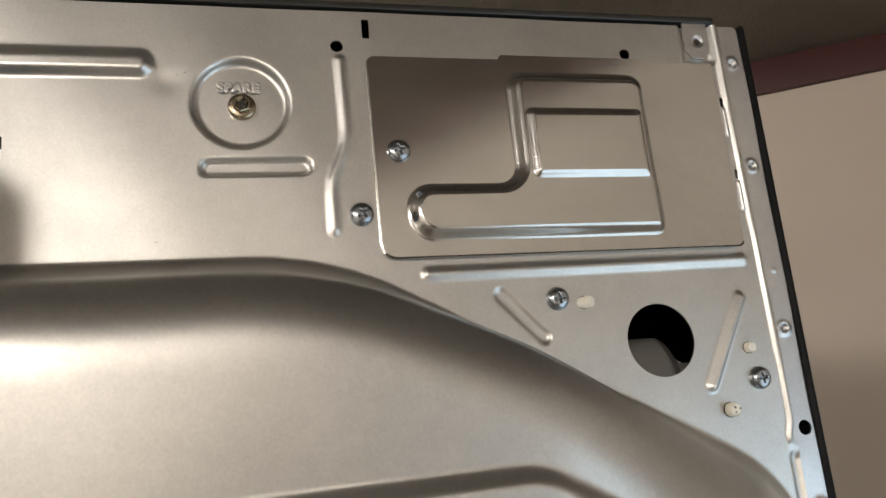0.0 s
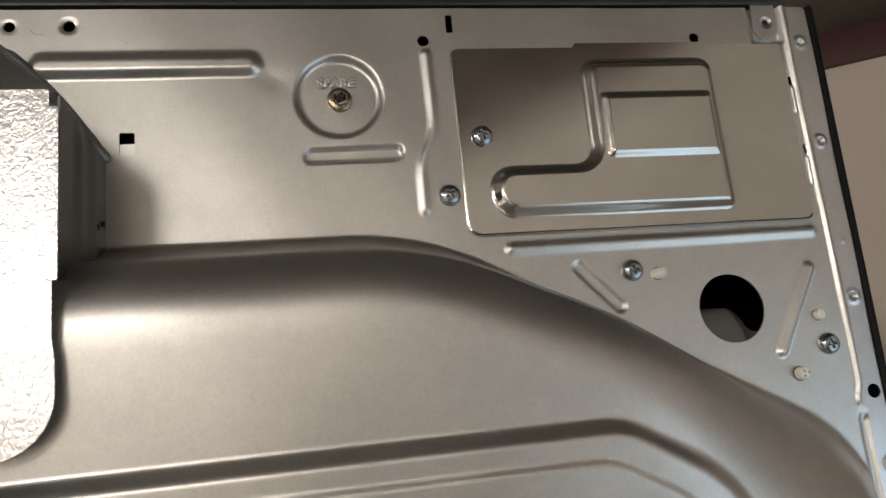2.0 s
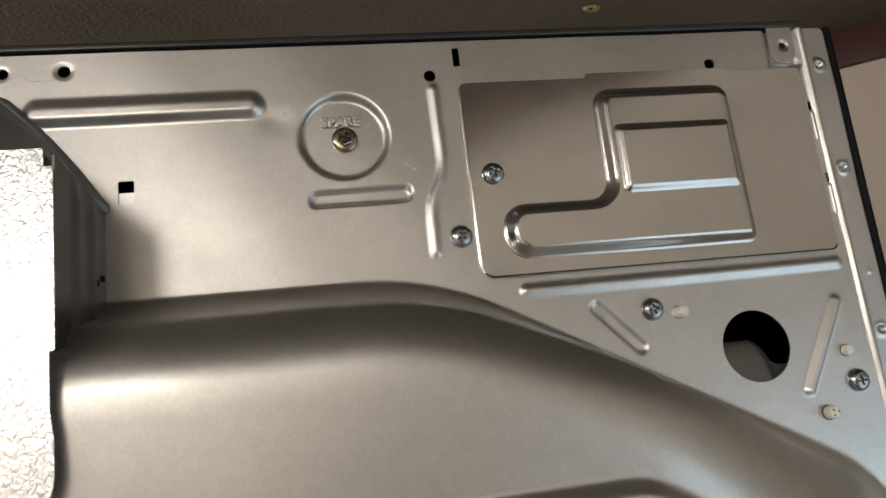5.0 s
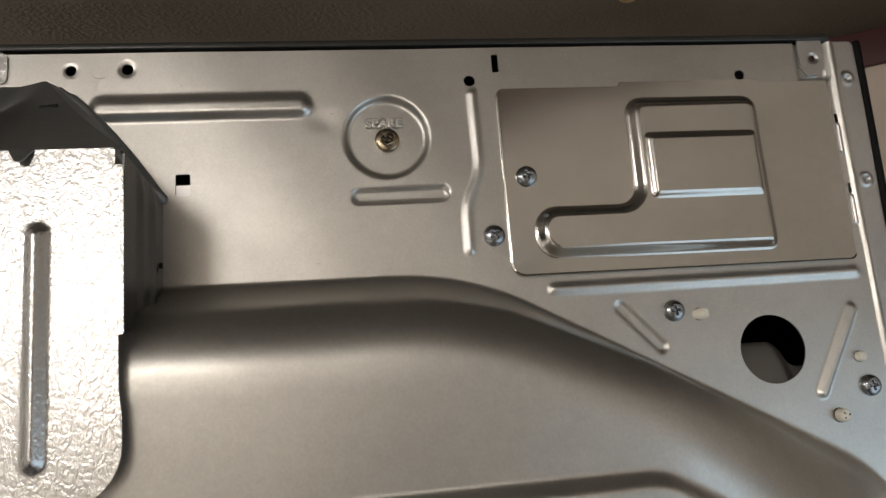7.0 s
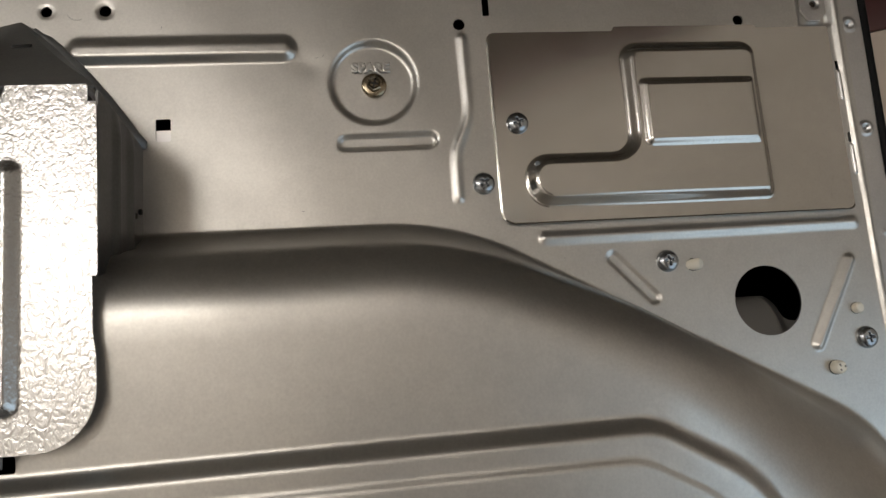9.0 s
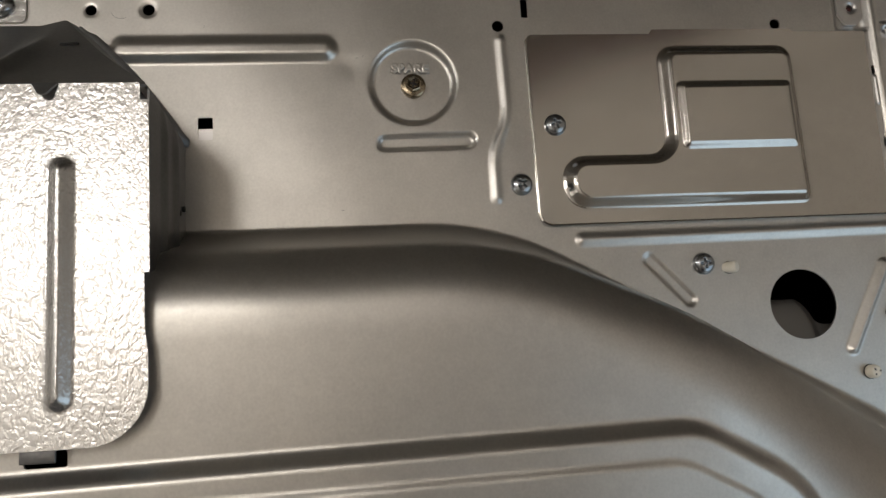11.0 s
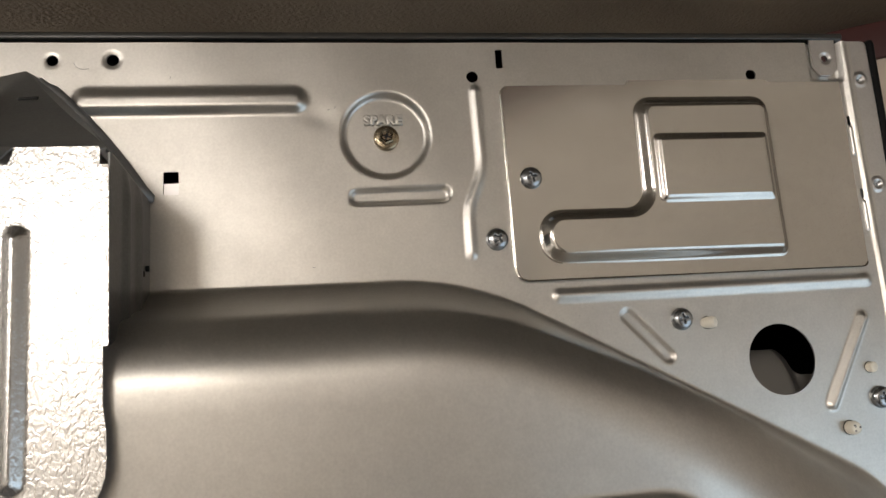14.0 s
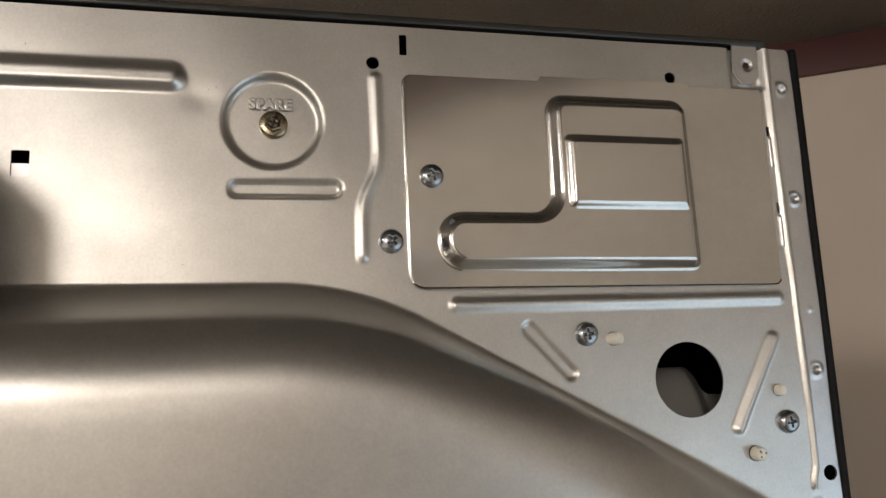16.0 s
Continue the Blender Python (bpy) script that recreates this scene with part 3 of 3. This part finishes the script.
# cream plugs: a bent peg, a stub and a tall porous one, each on a dark disc for its hole's shade
def plug(x, z, radius, out, pores, lean):
    profile = [(radius, -0.002), (radius, out * 0.55), (radius * 0.93, out * 0.85), (radius * 0.72, out), (0.0001, out * 1.04)]
    body = part("plug", lathe("plug", profile, PLASTIC, 24), dryer, (x, YP, RISE + z), "cream plastic plug", turn=(0, 0, radians(lean)))
    part("hole_rim", lathe("hole_rim", [(radius * 1.10, -0.0005), (radius * 1.10, 0.00022), (radius * 0.8, 0.00022)], HOLE_SHADE, 24), body, (x, YP, RISE + z), "dark disc, shade of the gap round the plug", turn=(0, 0, radians(-lean)))
    for k in range(pores):
        a, r = 2.2 + 2.1 * k, (0.0004, 0.0014, 0.0017, 0.0013)[k]
        part("pore", lathe("pore", [(0.00042, -0.0002), (0.00042, 0.00010), (0.0001, 0.00010)], HOLE_SHADE, 8), body, (x + r * math.cos(a), YP - out * 1.01, RISE + z + r * math.sin(a)))


for row in ((0.1670, 0.8240, 0.0026, 0.0040, 0, 38), (0.2420, 0.8000, 0.0024, 0.0030, 0, 12), (0.2280, 0.7742, 0.0030, 0.0046, 4, 0)):
    plug(*row)

# what shows inside through the openings
part("inner_bracket", box_mesh("inner_bracket", (-0.075, YP + 0.0013, RISE + 0.875), (-0.0500, YP + 0.0023, RISE + 0.8942), PLATED), dryer, (0, 0, 0), "pale plated bracket behind the square opening")
inner_edge = poly(rounded([(0.160, 0.8120, 0.004), (0.2330, 0.8120, 0.006), (0.2330, 0.7985, 0.004), (0.2650, 0.7985, 0.003), (0.2650, 0.740, 0.003), (0.160, 0.740, 0.003)], 5))
part("inner_housing", sheet("inner_housing", span((0.158, 0.267, 0.0015)), span((0.738, 0.8245, 0.0015)), lambda X, Z: 0.030 * np.sqrt(np.clip(1 - ((Z - 0.768) / 0.0460) ** 2, 0.0, 1)) - 0.030 - 1.2 * np.clip(X - 0.223, 0, 0.010), inner_edge, INNER, 0.001), dryer, (0, YP + 0.026, RISE), "grey steel housing inside the dryer")

# duct cover standing proud over the bulge
YF = 0.248
duct = part("duct_cover", sheet("duct_cover", span((-0.190, -0.0655, 0.0008)), span((0.7655, 0.8900, 0.0008)),
                                lambda X, Z: 0.0030 * ramp(bar(-0.0958, 0.8575, -0.0952, 0.7830, 0.0046)(X, Z), 0.0046) + 0.00015 * np.sin(X * 60) * np.sin(Z * 50),
                                lambda X, Z: np.maximum(poly(rounded([(-0.187, 0.8876, 0.0), (-0.0680, 0.8876, 0.0008), (-0.0675, 0.8225, 0.0005), (-0.0692, 0.8222, 0.0),
                                                                              (-0.0690, 0.8040, 0.004), (-0.0679, 0.7960, 0.004), (-0.0676, 0.7672, 0.0185), (-0.187, 0.7672, 0.018)], 8))(X, Z), -rect(-0.0708, 0.8815, -0.060, 0.895)(X, Z)),
                                STUCCO, 0.0010), dryer, (0, YF, RISE), "duct cover of bright stucco-embossed steel")


def skin(name, rows, mat, parent, label="", thick=0.0008):
    """A smooth sheet through rows of corner points."""
    bm = bmesh.new()
    grid = [[bm.verts.new((x, y, z + RISE)) for x, y, z in row] for row in rows]
    for a, b in zip(grid, grid[1:]):
        for k in range(len(a) - 1):
            bm.faces.new((a[k], a[k + 1], b[k + 1], b[k]))
    bmesh.ops.recalc_face_normals(bm, faces=bm.faces[:])
    bmesh.ops.solidify(bm, geom=bm.faces[:], thickness=thick)
    me = finish(name, bm, mat)
    return part(name, me, parent, (0, 0, 0), label)


# right side wall with shallow upright ribs; its lower end follows the bulge
rows = []
COLUMNS = 28
for i in range(13):
    row = []
    for j in range(COLUMNS + 1):
        f = j / COLUMNS
        y = YF + 0.003 + (YP - YF - 0.003) * f
        top, bottom = 0.8865, 0.8225 + 0.0255 * f ** 1.2
        z = top + (bottom - top) * i / 12
        rib_wave = 0.0016 * max(0.0, math.sin((f - 0.28) * 20)) if 0.28 < f < 0.91 else 0
        row.append((-0.0690 - 0.0015 * f + rib_wave * min(1, i / 1.5), y, z))
    rows.append(row)
# same sheet as the roof, with its shade put into the colour
skin("duct_side", rows, DUCT_SHADED, duct, "ribbed steel side of the duct cover")
for y, z in ((YP - 0.0165, 0.8535), (YP - 0.0080, 0.8570)):
    part("vent_hole", lathe("vent_hole", [(0.0012, -0.001), (0.0012, 0.0009), (0.0001, 0.0009)], HOLE_SHADE, 12), duct, (-0.0692, y, RISE + z), "dark disc for the shade in a small hole", turn=(0, 0, radians(90)))
# sloping roof from the front edge up to the panel, with its hip, and the folded crease
def roof_point(x, f):
    """f runs from the front edge to the panel."""
    return (x, YF + 0.0012 + (YP - YF - 0.0025) * f, 0.8874 + 0.0558 * f - 0.004 * math.sin(math.pi * f))


rows = []
for i in range(25):
    f = i / 24
    right = -0.0690 - 0.0495 * f ** 1.17
    row = []
    for j in range(61):
        x = -0.187 + (right + 0.187) * j / 60
        p = roof_point(x, f)
        crease = -0.1300 + 0.0105 * f
        lift = 0.0030 * math.exp(-((x - crease) / 0.0045) ** 2) * min(1, max(0, (0.82 - f) / 0.3)) - 0.002 * max(0, min(1, (crease - x) / 0.01))
        row.append((p[0], p[1] - 0.5 * lift, p[2] + lift))
    rows.append(row)
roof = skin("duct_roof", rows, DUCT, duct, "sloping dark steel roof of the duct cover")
# triangular cheek between hip and panel
rows = []
for i in range(17):
    f = i / 16
    h = roof_point(-0.0690 - 0.0495 * f ** 1.17, f)
    foot_pt = (-0.0700 - 0.0430 * f, YP - 0.0005, 0.8865 + 0.0535 * f * (1.3 - 0.3 * f))
    rows.append([tuple(a + (b - a) * k / 8 for a, b in zip(h, foot_pt)) for k in range(9)])
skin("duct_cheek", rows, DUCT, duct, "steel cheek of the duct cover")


def tube(name, pts, radius, mat, parent, label=""):
    curve = bpy.data.curves.new(name, "CURVE")
    curve.dimensions, curve.bevel_depth, curve.bevel_resolution, curve.use_fill_caps = "3D", radius, 4, True
    sp = curve.splines.new("POLY")
    sp.points.add(len(pts) - 1)
    for p, c in zip(sp.points, pts):
        p.co, p.radius = (c[0], c[1], c[2] + RISE, 1), c[3]
    src = bpy.data.objects.new(name, curve)
    scene.collection.objects.link(src)
    me = bpy.data.meshes.new_from_object(src.evaluated_get(bpy.context.evaluated_depsgraph_get()))
    bpy.data.objects.remove(src)
    me.materials.clear()
    me.materials.append(mat)
    me.polygons.foreach_set("use_smooth", [True] * len(me.polygons))
    return part(name, me, parent, (0, 0, 0), label)


HEM_RUN = [(-0.0683, YP - 0.0010, 0.8858, 0.2), (-0.0692, YP - 0.0015, 0.8868, 0.95)]
for k in range(1, 17):
    f = k / 16
    HEM_RUN.append((-0.0705 - 0.0430 * f, YP - 0.0022 + 0.0012 * f, 0.8860 + 0.0530 * f * (1.3 - 0.3 * f), (1.35 - 0.20 * f) * (1 if k < 15 else 0.6)))
tube("hem", HEM_RUN, 0.0026, HEM, duct, "rolled steel hem")
# slit: a near-black bar for the shade in the opening
part("slit", box_mesh("slit", (-0.0036, -0.0010, -0.0006), (0.0036, 0.0010, 0.0004), HOLE_SHADE, 0.0002), duct, (-0.1102, 0.2960, RISE + 0.9232), turn=(radians(38), radians(-4), 0))
part("tongue", sheet("tongue", span((-0.0075, 0.0075, 0.0005)), span((-0.0065, 0.0020, 0.0005)), lambda X, Z: 0.0036 * np.clip(-Z / 0.0056, 0, 1),
                     poly(rounded([(-0.0044, 0.0001, 0.0), (0.0042, 0.0001, 0.0), (0.0032, -0.0014, 0.001), (0.0014, -0.0050, 0.0012), (-0.0010, -0.0050, 0.0012), (-0.0034, -0.0014, 0.001)], 4)), DUCT, 0.0012),
     duct, (-0.1012, YF - 0.0012, RISE + 0.8874), "bent steel tongue")
# tab takes the same darkened copy of the duct steel
part("foot_tab", box_mesh("foot_tab", (-0.1072, 0.2495, RISE + 0.7632), (-0.0963, 0.2505, RISE + 0.7690), DUCT_SHADED, 0.0003), duct, (0, 0, 0), "tab hooked into a slot")
part("fixing_lug", sheet("fixing_lug", span((-0.170, -0.1340, 0.0008)), span((0.9412, 0.9580, 0.0008)), lambda X, Z: 0.0 * X, rect(-0.168, 0.9425, -0.1352, 0.9568, 0.003), STUCCO, 0.001),
     duct, (0, YP - 0.0012, RISE), "stucco-embossed fixing lug")
part("lug_screw", cross_screw(ZINC, 0.0056, 0.0028, 0.4), duct, (-0.1455, YP - 0.0022, RISE + 0.9500), "zinc-plated crosshead screw")


# torn spot in the ceiling: ragged pale rim round a dark pit
random.seed(5)
bm = bmesh.new()
rings = []
SEG = 36
wobble = [random.uniform(0.8, 1.2) for _ in range(SEG)]
for r, h in ((1.0, 0.0), (0.93, 0.0022), (0.75, 0.0040), (0.55, 0.0024), (0.45, 0.0)):
    rings.append([bm.verts.new((0.0130 * r * wobble[k] * math.cos(a), 0.0085 * r * wobble[k - 2] * math.sin(a), -h * random.uniform(0.4, 1.3))) for k, a in enumerate(2 * math.pi * k / SEG for k in range(SEG))])
for a, b in zip(rings, rings[1:]):
    for k in range(SEG):
        bm.faces.new((a[k], b[k], b[(k + 1) % SEG], a[(k + 1) % SEG]))
scar = thing("ceiling_scar", (0.462, 1.048, TOP), "torn spot with ragged pale plaster rim in brown ceiling", "ceiling damage")
part("plaster_rim", finish("plaster_rim", bm, PLASTER), scar, (0.462, 1.048, TOP - 0.0005), "ragged pale plaster rim")
part("pit", lathe("pit", [(0.0062, -0.001), (0.0060, 0.0006), (0.0001, 0.0006)], HOLE_SHADE, 20), scar, (0.462, 1.048, TOP - 0.0003), "dark disc for the shade in the pit", turn=(radians(90), 0, 0))

# fine scuff near the upper row of holes
ARC = [(-0.0965 + 0.0042 * math.cos(a), YP - 0.00005, 0.9487 + 0.0042 * math.sin(a), 1.0) for a in (radians(200 + 10 * k) for k in range(11))]
tube("scuff", ARC, 0.00009, HEM, dryer, "fine curved scuff mark")
# small nicks in the bare sheet
for x, z, tilt in ((-0.0614, 0.9405, 80), (0.0048, 0.9253, 20), (0.0075, 0.9262, 60), (-0.0040, 0.8560, 0), (0.1085, 0.8300, 10)):
    dx, dz = 0.0006 * math.cos(radians(tilt)), 0.0006 * math.sin(radians(tilt))
    tube("nick", [(x - dx, YP - 0.0001, z - dz, 0.6), (x, YP - 0.00015, z, 1.0), (x + dx, YP - 0.0001, z + dz, 0.4)], 0.00013, HEM, dryer, "tiny nick in the steel")
